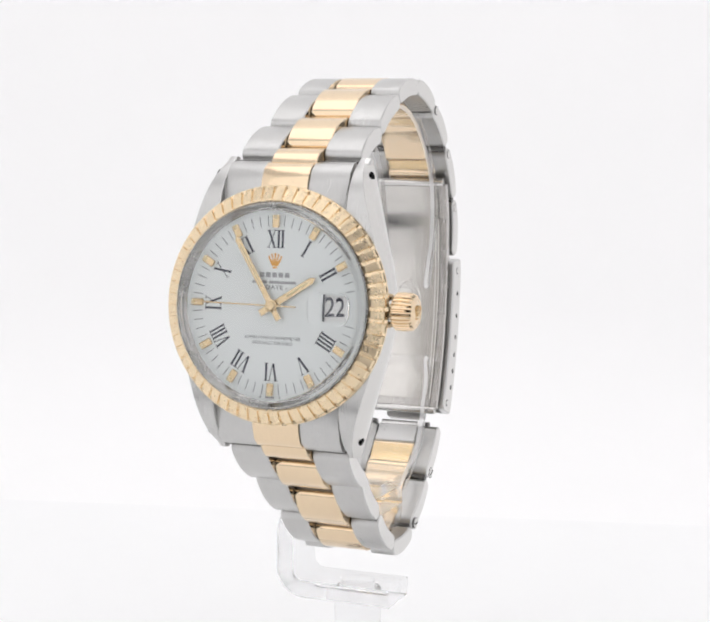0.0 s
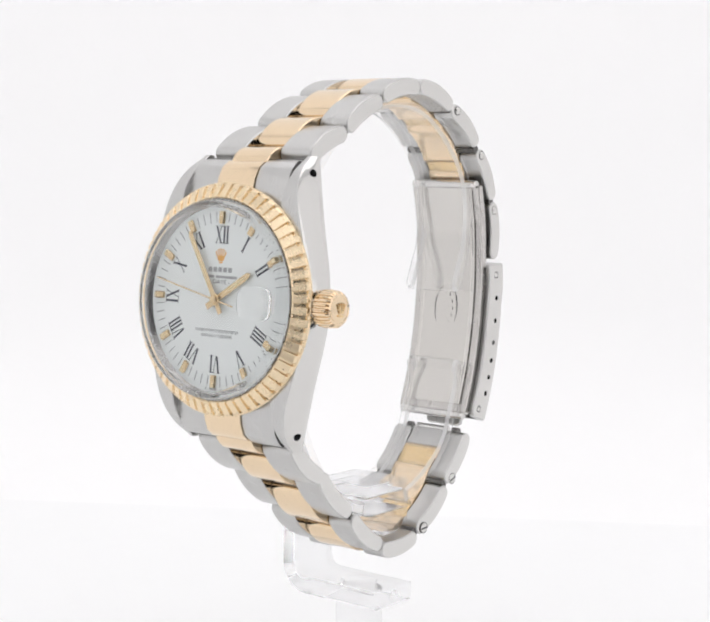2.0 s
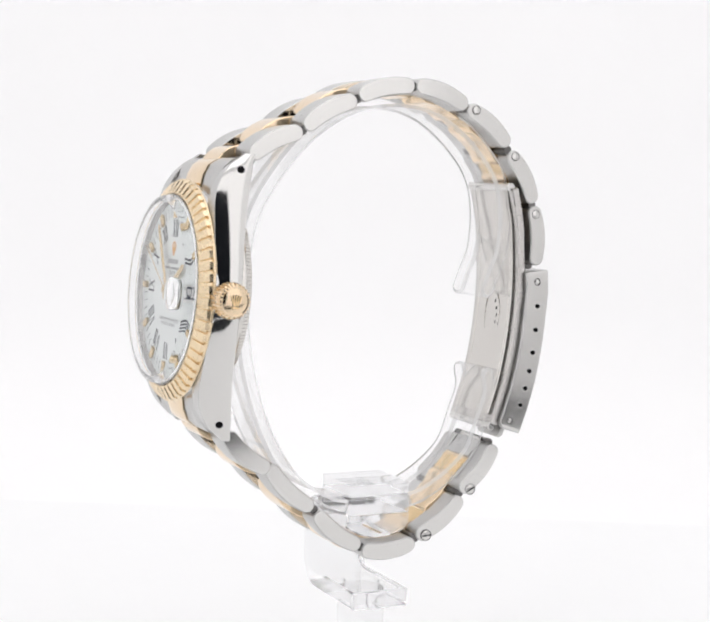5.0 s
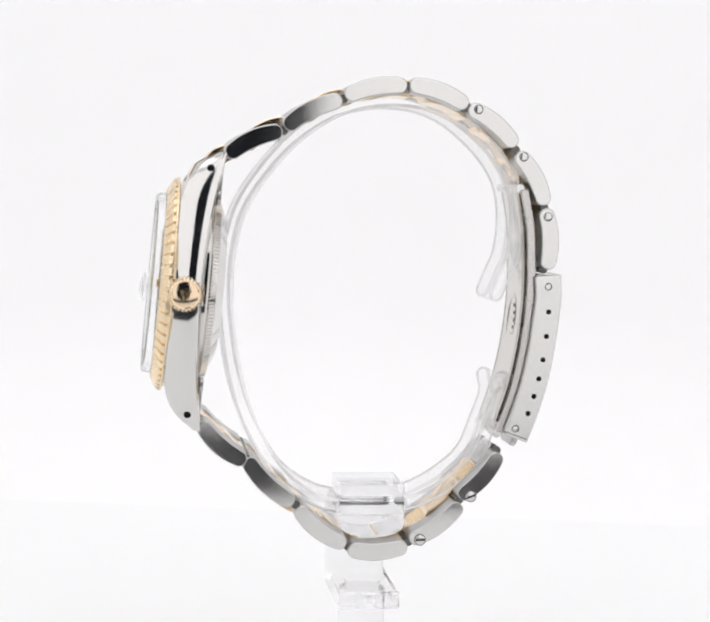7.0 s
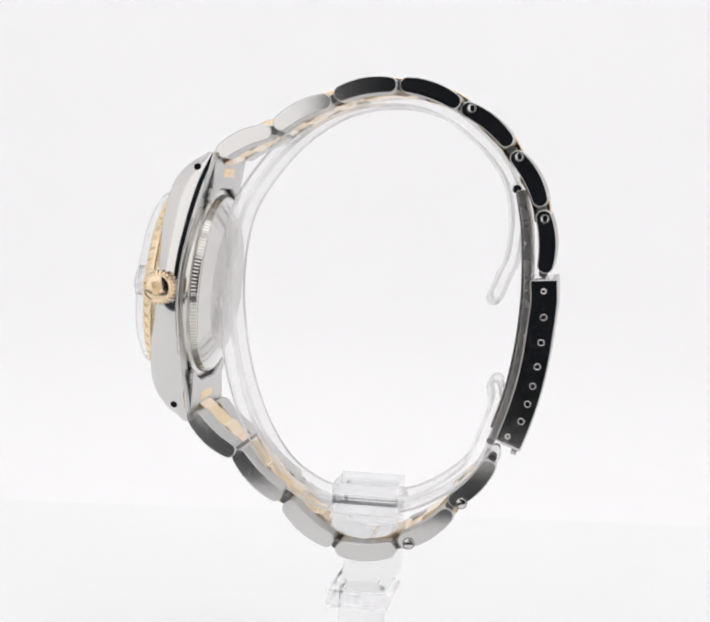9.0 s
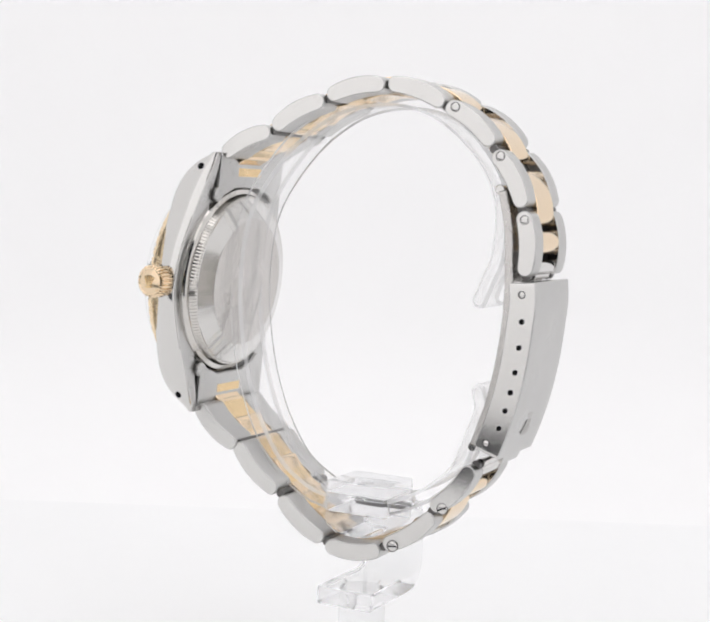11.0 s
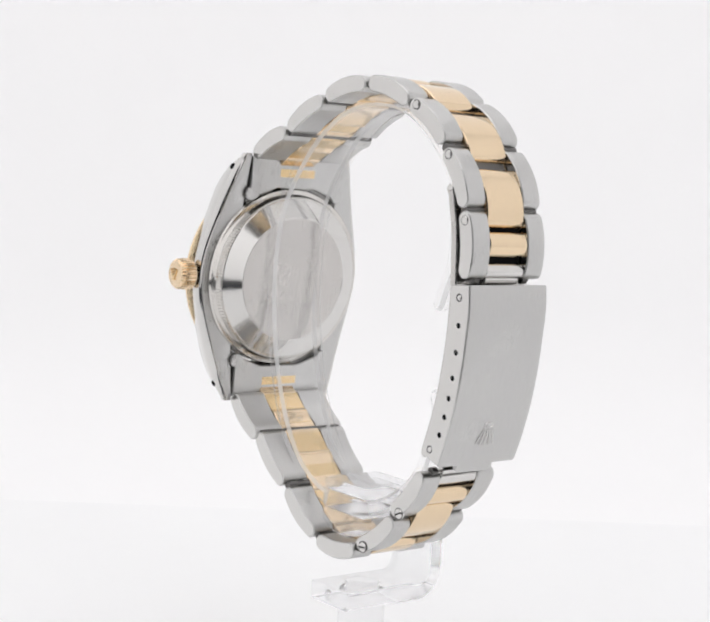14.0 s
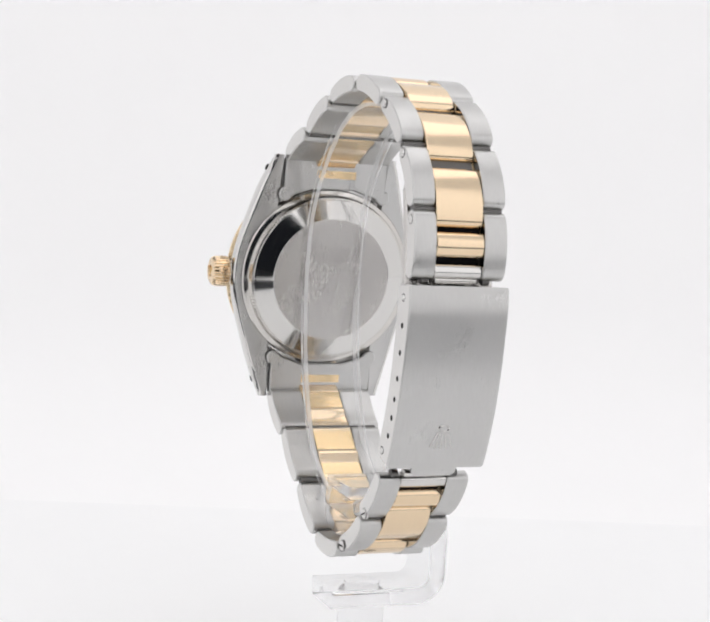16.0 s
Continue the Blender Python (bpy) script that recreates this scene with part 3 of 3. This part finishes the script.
def bezel():
    # ring with cut facets: groups of flat flutes round the slope
    n = 60
    bm = bmesh.new()
    loops = []
    for k in range(n):
        for q, d in ((0.0, 0.0), (0.05, 0.24), (0.30, 0.24), (0.36, 0.0), (0.7, 0.02)):
            a = 2 * math.pi * (k + q) / n
            loops.append([(r * math.cos(a), r * math.sin(a), z) for r, z in
                          ((15.0, 4.12), (17.05, 4.12), (17.14, 4.25), (17.1, 4.48), (16.98 - d * 1.8, 4.54), (16.8 - d * 1.2, 5.02 - d * 0.9), (15.1 - d * 0.2, 6.0 - d * 0.8), (14.9, 6.05), (14.7, 5.9), (14.6, 4.5))])
    skin(bm, loops + [loops[0]], closed=True, caps=False)
    ring = head("bezel", bm, BEZEL_GOLD, None, "engine-turned yellow gold bezel", sharp=9)
    head("rehaut", lathe([(13.55, 5.0), (13.75, 5.2), (14.4, 6.02), (14.66, 6.08), (14.68, 5.0)], 120), REHAUT, ring, "polished steel ring round the dial")


# ---- dial -------------------------------------------------------------------
DZ = 5.1


def numeral(text, h=2.45):
    """Roman numeral with thick and thin strokes and serifs, centred on the origin."""
    wide = {"I": 0.62, "V": 1.5, "X": 1.5}
    squeeze = 1.0 if len(text) < 4 else 0.86
    total = sum(wide[c] for c in text) * squeeze
    bm, x = bmesh.new(), -total / 2
    for c in text:
        w = wide[c] * squeeze
        a, b = x + 0.08, x + w - 0.08
        m = (a + b) / 2
        t, k = 0.30 * squeeze, 0.10

        def bar(xa, ya, xb, yb, width):
            stroke(bm, [(xa - width / 2, ya), (xa + width / 2, ya), (xb + width / 2, yb), (xb - width / 2, yb)])

        def serif(xc, y, width):
            stroke(bm, [(xc - width / 2, y - 0.045), (xc + width / 2, y - 0.045), (xc + width / 2, y + 0.045), (xc - width / 2, y + 0.045)])

        if c == "I":
            bar(m, -h / 2, m, h / 2, t)
            serif(m, h / 2, 0.58 * squeeze), serif(m, -h / 2, 0.58 * squeeze)
        elif c == "V":
            bar(a + 0.2, h / 2, m, -h / 2, t)
            bar(b - 0.12, h / 2, m + 0.08, -h / 2, k)
            serif(a + 0.2, h / 2, 0.6), serif(b - 0.12, h / 2, 0.45)
        else:
            bar(a + 0.2, h / 2, b - 0.2, -h / 2, t)
            bar(b - 0.18, h / 2, a + 0.18, -h / 2, k)
            for y in (h / 2, -h / 2):
                serif(a + 0.2, y, 0.5), serif(b - 0.2, y, 0.5)
        x += w
    return bm


def text_mesh(words, size, x, y, squeeze=1.0, bold=0.0):
    """Printed words in the built-in font, as a mesh in the dial's plane."""
    cu = bpy.data.curves.new("words", "FONT")
    cu.body, cu.size, cu.align_x, cu.align_y = words, size, "CENTER", "CENTER"
    cu.resolution_u = 3
    cu.offset = bold
    ob = bpy.data.objects.new("words", cu)
    me = bpy.data.meshes.new_from_object(ob)
    bm = bmesh.new()
    bm.from_mesh(me)
    bpy.data.objects.remove(ob)
    bpy.data.curves.remove(cu)
    bpy.data.meshes.remove(me)
    bm.transform(Matrix.Translation((x, y, 0.02)) @ Matrix.Diagonal((squeeze, 1, 1, 1)))
    return bm


def dial():
    bm = bmesh.new()
    # plate with the date opening cut through it
    d0, d1, dh = 7.8, 10.9, 1.35
    n = 120
    ring = [(R_IN * math.cos(2 * math.pi * k / n), R_IN * math.sin(2 * math.pi * k / n)) for k in range(n)]
    hole = []
    for k in range(n):
        c, s = math.cos(2 * math.pi * k / n), math.sin(2 * math.pi * k / n)
        q = 1 / max(abs(c), abs(s))
        hole.append(((d0 + d1) / 2 + (d1 - d0) / 2 * c * q, dh * s * q))
    skin(bm, [[(x, y, DZ - 0.4) for x, y in ring], [(x, y, DZ) for x, y in ring], [(x, y, DZ) for x, y in hole], [(x, y, DZ - 0.3) for x, y in hole]], caps=False)
    plate = head("dial", bm, DIAL_WHITE, None, "silvery white dial with black Roman numerals")
    disc = head("date_disc", boxy(d0 - 0.6, d1 + 0.6, -1.8, 1.8, DZ - 0.5, DZ - 0.3, 0.02), DATE_WHITE, plate, "white date disc")
    head("date", text_mesh("22", 2.7, (d0 + d1) / 2 - 0.38, 0.0, 0.78, 0.03), PRINT, disc, "black printed 22", Matrix.Translation((0, 0, DZ - 0.3)))
    frame_bm = bmesh.new()
    for x0, x1, y0, y1 in ((d0 - 0.12, d0, -dh - 0.12, dh + 0.12), (d1, d1 + 0.12, -dh - 0.12, dh + 0.12), (d0, d1, dh, dh + 0.12), (d0, d1, -dh - 0.12, -dh)):
        stroke(frame_bm, [(x0, y0), (x1, y0), (x1, y1), (x0, y1)], DZ - 0.05, DZ + 0.03)
    head("date_frame", frame_bm, DIAL_WHITE, plate)
    # black strip painted as the shadow inside the opening's left edge
    edge = bmesh.new()
    stroke(edge, [(d0 + 0.02, -dh), (d0 + 0.14, -dh), (d0 + 0.14, dh), (d0 + 0.02, dh)], DZ - 0.28, DZ - 0.02)
    head("window_shadow", edge, PRINT, plate, "shadow painted along one edge of the date opening")
    for k in range(60):
        if k % 5 == 0 or k in (14, 16):
            continue
        tick = bmesh.new()
        stroke(tick, [(-0.045, 11.25), (0.045, 11.25), (0.045, 12.75), (-0.045, 12.75)], DZ, DZ + 0.03)
        head("minute_mark", tick, GREY_PRINT, plate, "", turn(-6 * k))
    names = {1: "I", 2: "II", 4: "IIII", 5: "V", 6: "VI", 7: "VII", 8: "VIII", 9: "IX", 10: "X", 11: "XI", 12: "XII"}
    for h, text in names.items():
        head("numeral", numeral(text), PRINT, plate, "black Roman numeral", turn(-30 * h) @ Matrix.Translation((0, 9.45, DZ)))
    for h in range(1, 13):
        if h == 3:
            continue
        m = turn(-30 * h) @ Matrix.Translation((0, 11.95, DZ))
        idx = head("hour_marker", boxy(-0.52, 0.52, -0.9, 0.9, 0, 0.42, 0.13), HAND_GOLD, plate, "raised gold baton marker", m)
        lume = boxy(-0.3, 0.3, 0.3, 0.9, 0.0, 0.44, 0.02)
        head("lume", lume, LUME, idx, "", m)
    # emblem in gold, then lines of print
    mark = bmesh.new()
    zig = [(-0.42, 0.0), (0.42, 0.0)]
    for k in range(4, -1, -1):
        a = radians(-44 + 22 * k)
        tip = (math.sin(a) * 1.2, 0.05 + math.cos(a) * 1.2)
        side = Vector((math.cos(a), -math.sin(a))) * 0.09
        zig += [(tip[0] + side.x, tip[1] + side.y), (tip[0] - side.x, tip[1] - side.y)]
        stroke(mark, [(tip[0] + 0.15 * math.cos(q * 0.785), tip[1] + 0.1 + 0.15 * math.sin(q * 0.785)) for q in range(8)])
        if k:
            a = radians(-44 + 22 * (k - 0.5))
            zig.append((math.sin(a) * 0.5, 0.05 + math.cos(a) * 0.5))
    stroke(mark, zig)
    stroke(mark, [(0.36 * math.cos(q * 0.5236), -0.16 + 0.11 * math.sin(q * 0.5236)) for q in range(12)])
    head("emblem", mark, EMBLEM, plate, "small gold emblem", Matrix.Translation((0, 5.6, DZ)) @ Matrix.Diagonal((1.1, 1.25, 1, 1)))
    brand = bmesh.new()
    for x in (-2.3, -1.33, -0.36, 0.61, 1.58):
        stroke(brand, [(x, 4.02), (x + 0.72, 4.02), (x + 0.72, 4.7), (x, 4.7)])
    head("maker_mark", brand, PALE_PRINT, plate, "grey printed bars", Matrix.Translation((0, 0, DZ)))
    bars = bmesh.new()
    for x0, x1 in ((-3.4, -1.15), (-0.75, 3.35)):
        stroke(bars, [(x0, 3.12), (x1, 3.12), (x1, 3.5), (x0, 3.5)])
    head("model_mark", bars, PALE_PRINT, plate, "grey printed bars", Matrix.Translation((0, 0, DZ)))
    for words, size, y, sq in (("- DATE -", 0.85, 2.55, 1.3), ("SUPERLATIVE CHRONOMETER", 0.62, -4.6, 1.02), ("OFFICIALLY CERTIFIED", 0.62, -5.35, 1.0)):
        head("print", text_mesh(words, size, 0, y, sq), GREY_PRINT, plate, "", Matrix.Translation((0, 0, DZ)))
    low = bmesh.new()
    for x in (-1.6, -0.75, -0.45, -0.15, 0.15, 0.45, 1.4):
        stroke(low, [(x, -13.2), (x + 0.16, -13.2), (x + 0.16, -12.9), (x, -12.9)])
    head("print", low, GREY_PRINT, plate, "", Matrix.Translation((0, 0, DZ)))


def baton(length, tail, width, z, thick=0.16):
    pts = [(-width / 2, -tail), (width / 2, -tail), (width / 2, length - 0.7), (0.06, length), (-0.06, length), (-width / 2, length - 0.7)]
    return prism(pts, z, z + thick, 0.06, axis="z")


def hands_of_the_watch():
    hour = head("hour_hand", baton(7.7, 2.2, 0.95, DZ + 0.45), HAND_GOLD, None, "gold baton hour hand", turn(-57.4))
    head("lume", baton(6.6, -2.6, 0.4, DZ + 0.5, 0.14), LUME, hour, "", turn(-57.4))
    minute = head("minute_hand", baton(11.4, 2.3, 0.85, DZ + 0.7), HAND_GOLD, None, "gold baton minute hand", turn(-328.6))
    head("lume", baton(10.2, -3.0, 0.34, DZ + 0.75, 0.14), LUME, minute, "", turn(-328.6))
    # sweeping seconds: its own frame at the dial centre
    piv = new("second_hand", mesh_of("second_hand", second_bm(), HAND_GOLD))
    piv.parent = watch
    tagged(piv, "thin gold seconds hand")
    return piv


def second_bm():
    bm = baton(12.3, 3.9, 0.2, 0, 0.1)
    merge(bm, lathe([(0, 0.35), (0.5, 0.35), (0.62, 0.25), (0.62, 0), (0.9, -0.05), (0.9, -0.4), (0, -0.4)], 28))
    return bm


def crown():
    n = 26
    bm = bmesh.new()
    loops = []
    for k in range(n):
        for q, d in ((0.0, 0.0), (0.3, 0.0), (0.5, 0.26), (0.8, 0.26)):
            a = 2 * math.pi * (k + q) / n
            loops.append([((r - d * e) * math.cos(a), (r - d * e) * math.sin(a), z) for r, z, e in
                          ((1.7, 0.0, 0), (2.35, 0.05, 0), (2.65, 0.3, 1), (2.72, 1.3, 1), (2.6, 2.6, 1), (2.3, 3.0, 0.4), (2.05, 3.12, 0), (1.9, 3.05, 0))])
    skin(bm, loops + [loops[0]], closed=False, caps=False)
    M = Matrix.Translation((17.4, 0, 2.35)) @ Matrix.Rotation(radians(90), 4, "Y")
    c = head("crown", bm, YELLOW_GOLD, None, "fluted yellow gold winding crown", M, sharp=18)
    head("crown_cap", lathe([(0, 3.32), (0.9, 3.27), (1.6, 3.15), (1.95, 3.02)], 40), YELLOW_GOLD, c, "domed gold crown cap", M)
    em = bmesh.new()
    for k in range(5):
        a = radians(-40 + 20 * k)
        stroke(em, [(-0.08 + 0.12 * (k - 2), -0.5), (0.08 + 0.12 * (k - 2), -0.5), (math.sin(a) * 1.05 + 0.05, math.cos(a) * 0.85), (math.sin(a) * 1.05 - 0.05, math.cos(a) * 0.85)], 3.1, 3.5)
    stroke(em, [(0.5 * math.cos(q * 0.5236), -0.75 + 0.14 * math.sin(q * 0.5236)) for q in range(12)], 3.1, 3.45)
    head("emblem", em, WORN_GOLD, c, "raised emblem", M @ Matrix.Diagonal((1.2, 1.2, 1, 1)))
    head("crown_tube", lathe([(1.6, -1.5), (1.6, 0.3)], 28), POLISHED, c, "", M)


def crystal():
    top = 7.65
    glass = head("crystal", lathe([(0, top), (7.0, top), (13.3, top), (13.9, 7.6), (14.25, 7.4), (14.4, 7.05), (14.42, 5.9)], 128), PANE, None, "clear acrylic crystal with a date magnifier", sharp=40)
    glass.visible_shadow = False
    rim = head("crystal_rim", lathe([(13.75, 6.1), (13.62, 7.0), (13.4, 7.55), (13.9, 7.5), (14.2, 7.3), (14.34, 7.0), (14.38, 6.1), (13.75, 6.1)], 192), RIM, glass, "thick clear rim of the crystal", sharp=40)
    rim.visible_shadow = False
    # magnifier: a low lens with a rounded-rectangle foot, set on the crystal
    bm = bmesh.new()
    loops = []
    m = 40
    for f, z in ((1.0, 0.012), (1.0, None), (0.9, None), (0.75, None), (0.6, None), (0.45, None), (0.3, None), (0.15, None), (0.03, None)):
        loops.append([])
        for k in range(m):
            a = 2 * math.pi * k / m
            c, s = math.cos(a), math.sin(a)
            x, y = 3.05 * f * math.copysign(abs(c) ** 0.55, c), 2.35 * f * math.copysign(abs(s) ** 0.55, s)
            loops[-1].append((x, y, 1.4 - (x * x + y * y) / 12.0 if z is None else z))
    skin(bm, loops)
    lens = head("magnifier", bm, CRYSTAL, glass, "small bulging date magnifier", Matrix.Translation((9.5, 0, top)), sharp=40)
    lens.visible_shadow = False


case()
end_links()
bezel()
dial()
second_hand = hands_of_the_watch()
crown()
crystal()


# ---------------------------------------------------------------- acrylic stand
CUFF = [(20.2, 1.6), (21.6, 5.3), (22.7, 8.2), (23.1, 14.2), (21.9, 20.0), (18.4, 25.0), (13.0, 29.5), (7.8, 31.7), (2.7, 32.2), (-2.4, 31.6), (-7.5, 29.7), (-13.2, 25.6), (-18.1, 19.9),
        (-21.6, 13.9), (-23.1, 7.3), (-23.4, -0.1), (-22.6, -7.6), (-20.9, -15.0), (-17.9, -22.4), (-13.6, -28.6)]


def acrylic_stand():
    arc = [(-8.2, -32.2), (-4.35, -33.3)]
    tail = [(6.35, -32.8), (9.0, -32.0), (13.4, -29.5), (17.7, -25.5), (19.8, -20.2), (21.3, -15.6), (20.9, -12.5)]
    for name, pts, lab, first in (("cuff", CUFF + arc, "bent clear acrylic cuff", True), ("cuff_tail", tail, "short clear end of the cuff", False)):
        path = smooth_path([Vector(p) for p in pts], 4)
        prof = ribbon(path, 1.2, -1.2)
        end, prev = (path[0], path[1]) if first else (path[-1], path[-2])
        d = (end - prev).normalized()
        n = Vector((-d.y, d.x)) * 1.2
        cap = [tuple(end + n * math.cos(q) + d * 1.2 * math.sin(q)) for q in [radians(x) for x in range(20, 161, 20)]]
        if first:
            prof += cap
        else:
            prof[len(path):len(path)] = cap
        bm = prism(prof, -5.2, 5.2, 0.5)
        bmesh.ops.recalc_face_normals(bm, faces=bm.faces)
        for f in bm.faces:
            f.normal_update()
            # bevels take the milky material that paints their bright edge light
            f.material_index = 1 if 0.3 < abs(f.normal.x) < 0.95 else 0
        part(name, bm, [SHEET, LIT_EDGE], stand, lab, sharp=40)
    # saddle block of laminated sheets that carries the cuff, rounded underneath
    low = [(-4.25, -34.6), (-4.25, -36.1)] + [(1.0 - 5.25 * math.cos(radians(a)), -36.1 - 2.2 * math.sin(radians(a))) for a in range(15, 166, 15)] + [(6.25, -36.1), (6.25, -34.6)]
    for k, (outline, x0, x1) in enumerate((([(-4.25, -29.6), (-4.25, -31.5), (6.25, -31.5), (6.25, -29.6)], -5.4, 5.8),
                                           ([(-4.25, -31.58), (-4.25, -34.52), (6.25, -34.52), (6.25, -31.58)], -5.6, 6.0), (low, -5.4, 5.9))):
        part("saddle_sheet", prism(outline, x0, x1, 0.3), HAZY, stand, "clear acrylic sheet of the saddle", sharp=30)
    # bracket: short upper arm, bend, post, bend, foot
    r, t = 3.4, 2.9
    x0, zt, zb = -10.9, -35.2, -48.1
    pts = [Vector((-5.7, zt)), Vector((x0 + r + 0.4, zt))]
    pts += [Vector((x0 + r - r * math.sin(a), zt - r + r * math.cos(a))) for a in [radians(q) for q in range(0, 91, 15)]]
    pts += [Vector((x0 + r - r * math.cos(a), zb + r - r * math.sin(a))) for a in [radians(q) for q in range(0, 91, 15)]]
    pts += [Vector((0, zb)), Vector((7.4, zb))]
    bracket = part("bracket", prism(ribbon(pts, t / 2, -t / 2), -4.3, 5.7, 0.3, axis="y"), BENT, stand, "U-shaped clear acrylic bracket", sharp=40)
    part("peg", stem_bm(-66.3), BENT, stand, "clear acrylic peg under the foot")
    bm = lathe([(2.6, -0.05), (2.8, 0.06), (3.0, -0.05)], 32)
    part("peg_seat", bm, ACRYLIC, bracket, "", Matrix.Translation((0.4, 0.6, -46.6)))
    bm = lathe([(0.5, 0), (0.75, 0.05), (1.0, 0)], 32)
    part("drill_mark", bm, ACRYLIC, bracket, "", Matrix.Translation((7.42, 0.7, -48.1)) @ Matrix.Rotation(radians(90), 4, "Y"))


def stem_bm(z0):
    bm = lathe([(0, z0), (3.8, z0), (3.85, z0 + 0.4), (3.85, -49.8), (3.7, -49.6), (0, -49.6)], 40)
    bm.transform(Matrix.Translation((0.4, 0.6, 0)))
    return bm


acrylic_stand()


# ---------------------------------------------------------------- what moves
def motions():
    """The display turns steadily; the seconds hand sweeps."""
    rows = []
    for k in range(33):
        t = k * 0.5
        f = t / 16
        turned = -8.6184 * t + math.degrees(0.01296 * (f * f - f))
        rows.append((t, Matrix.Rotation(radians(turned), 4, "Z") @ PLACE))
    walk(watch, rows)
    walk(stand, rows)
    head_m = Matrix.Translation(HEAD.translation * MM) @ HEAD.to_3x3().to_4x4()
    at = Matrix.Translation((0, 0, (DZ + 1.0) * MM))
    walk(second_hand, [(t, head_m @ at @ turn(-(270.5 + 6 * t))) for t in range(17)])


motions()
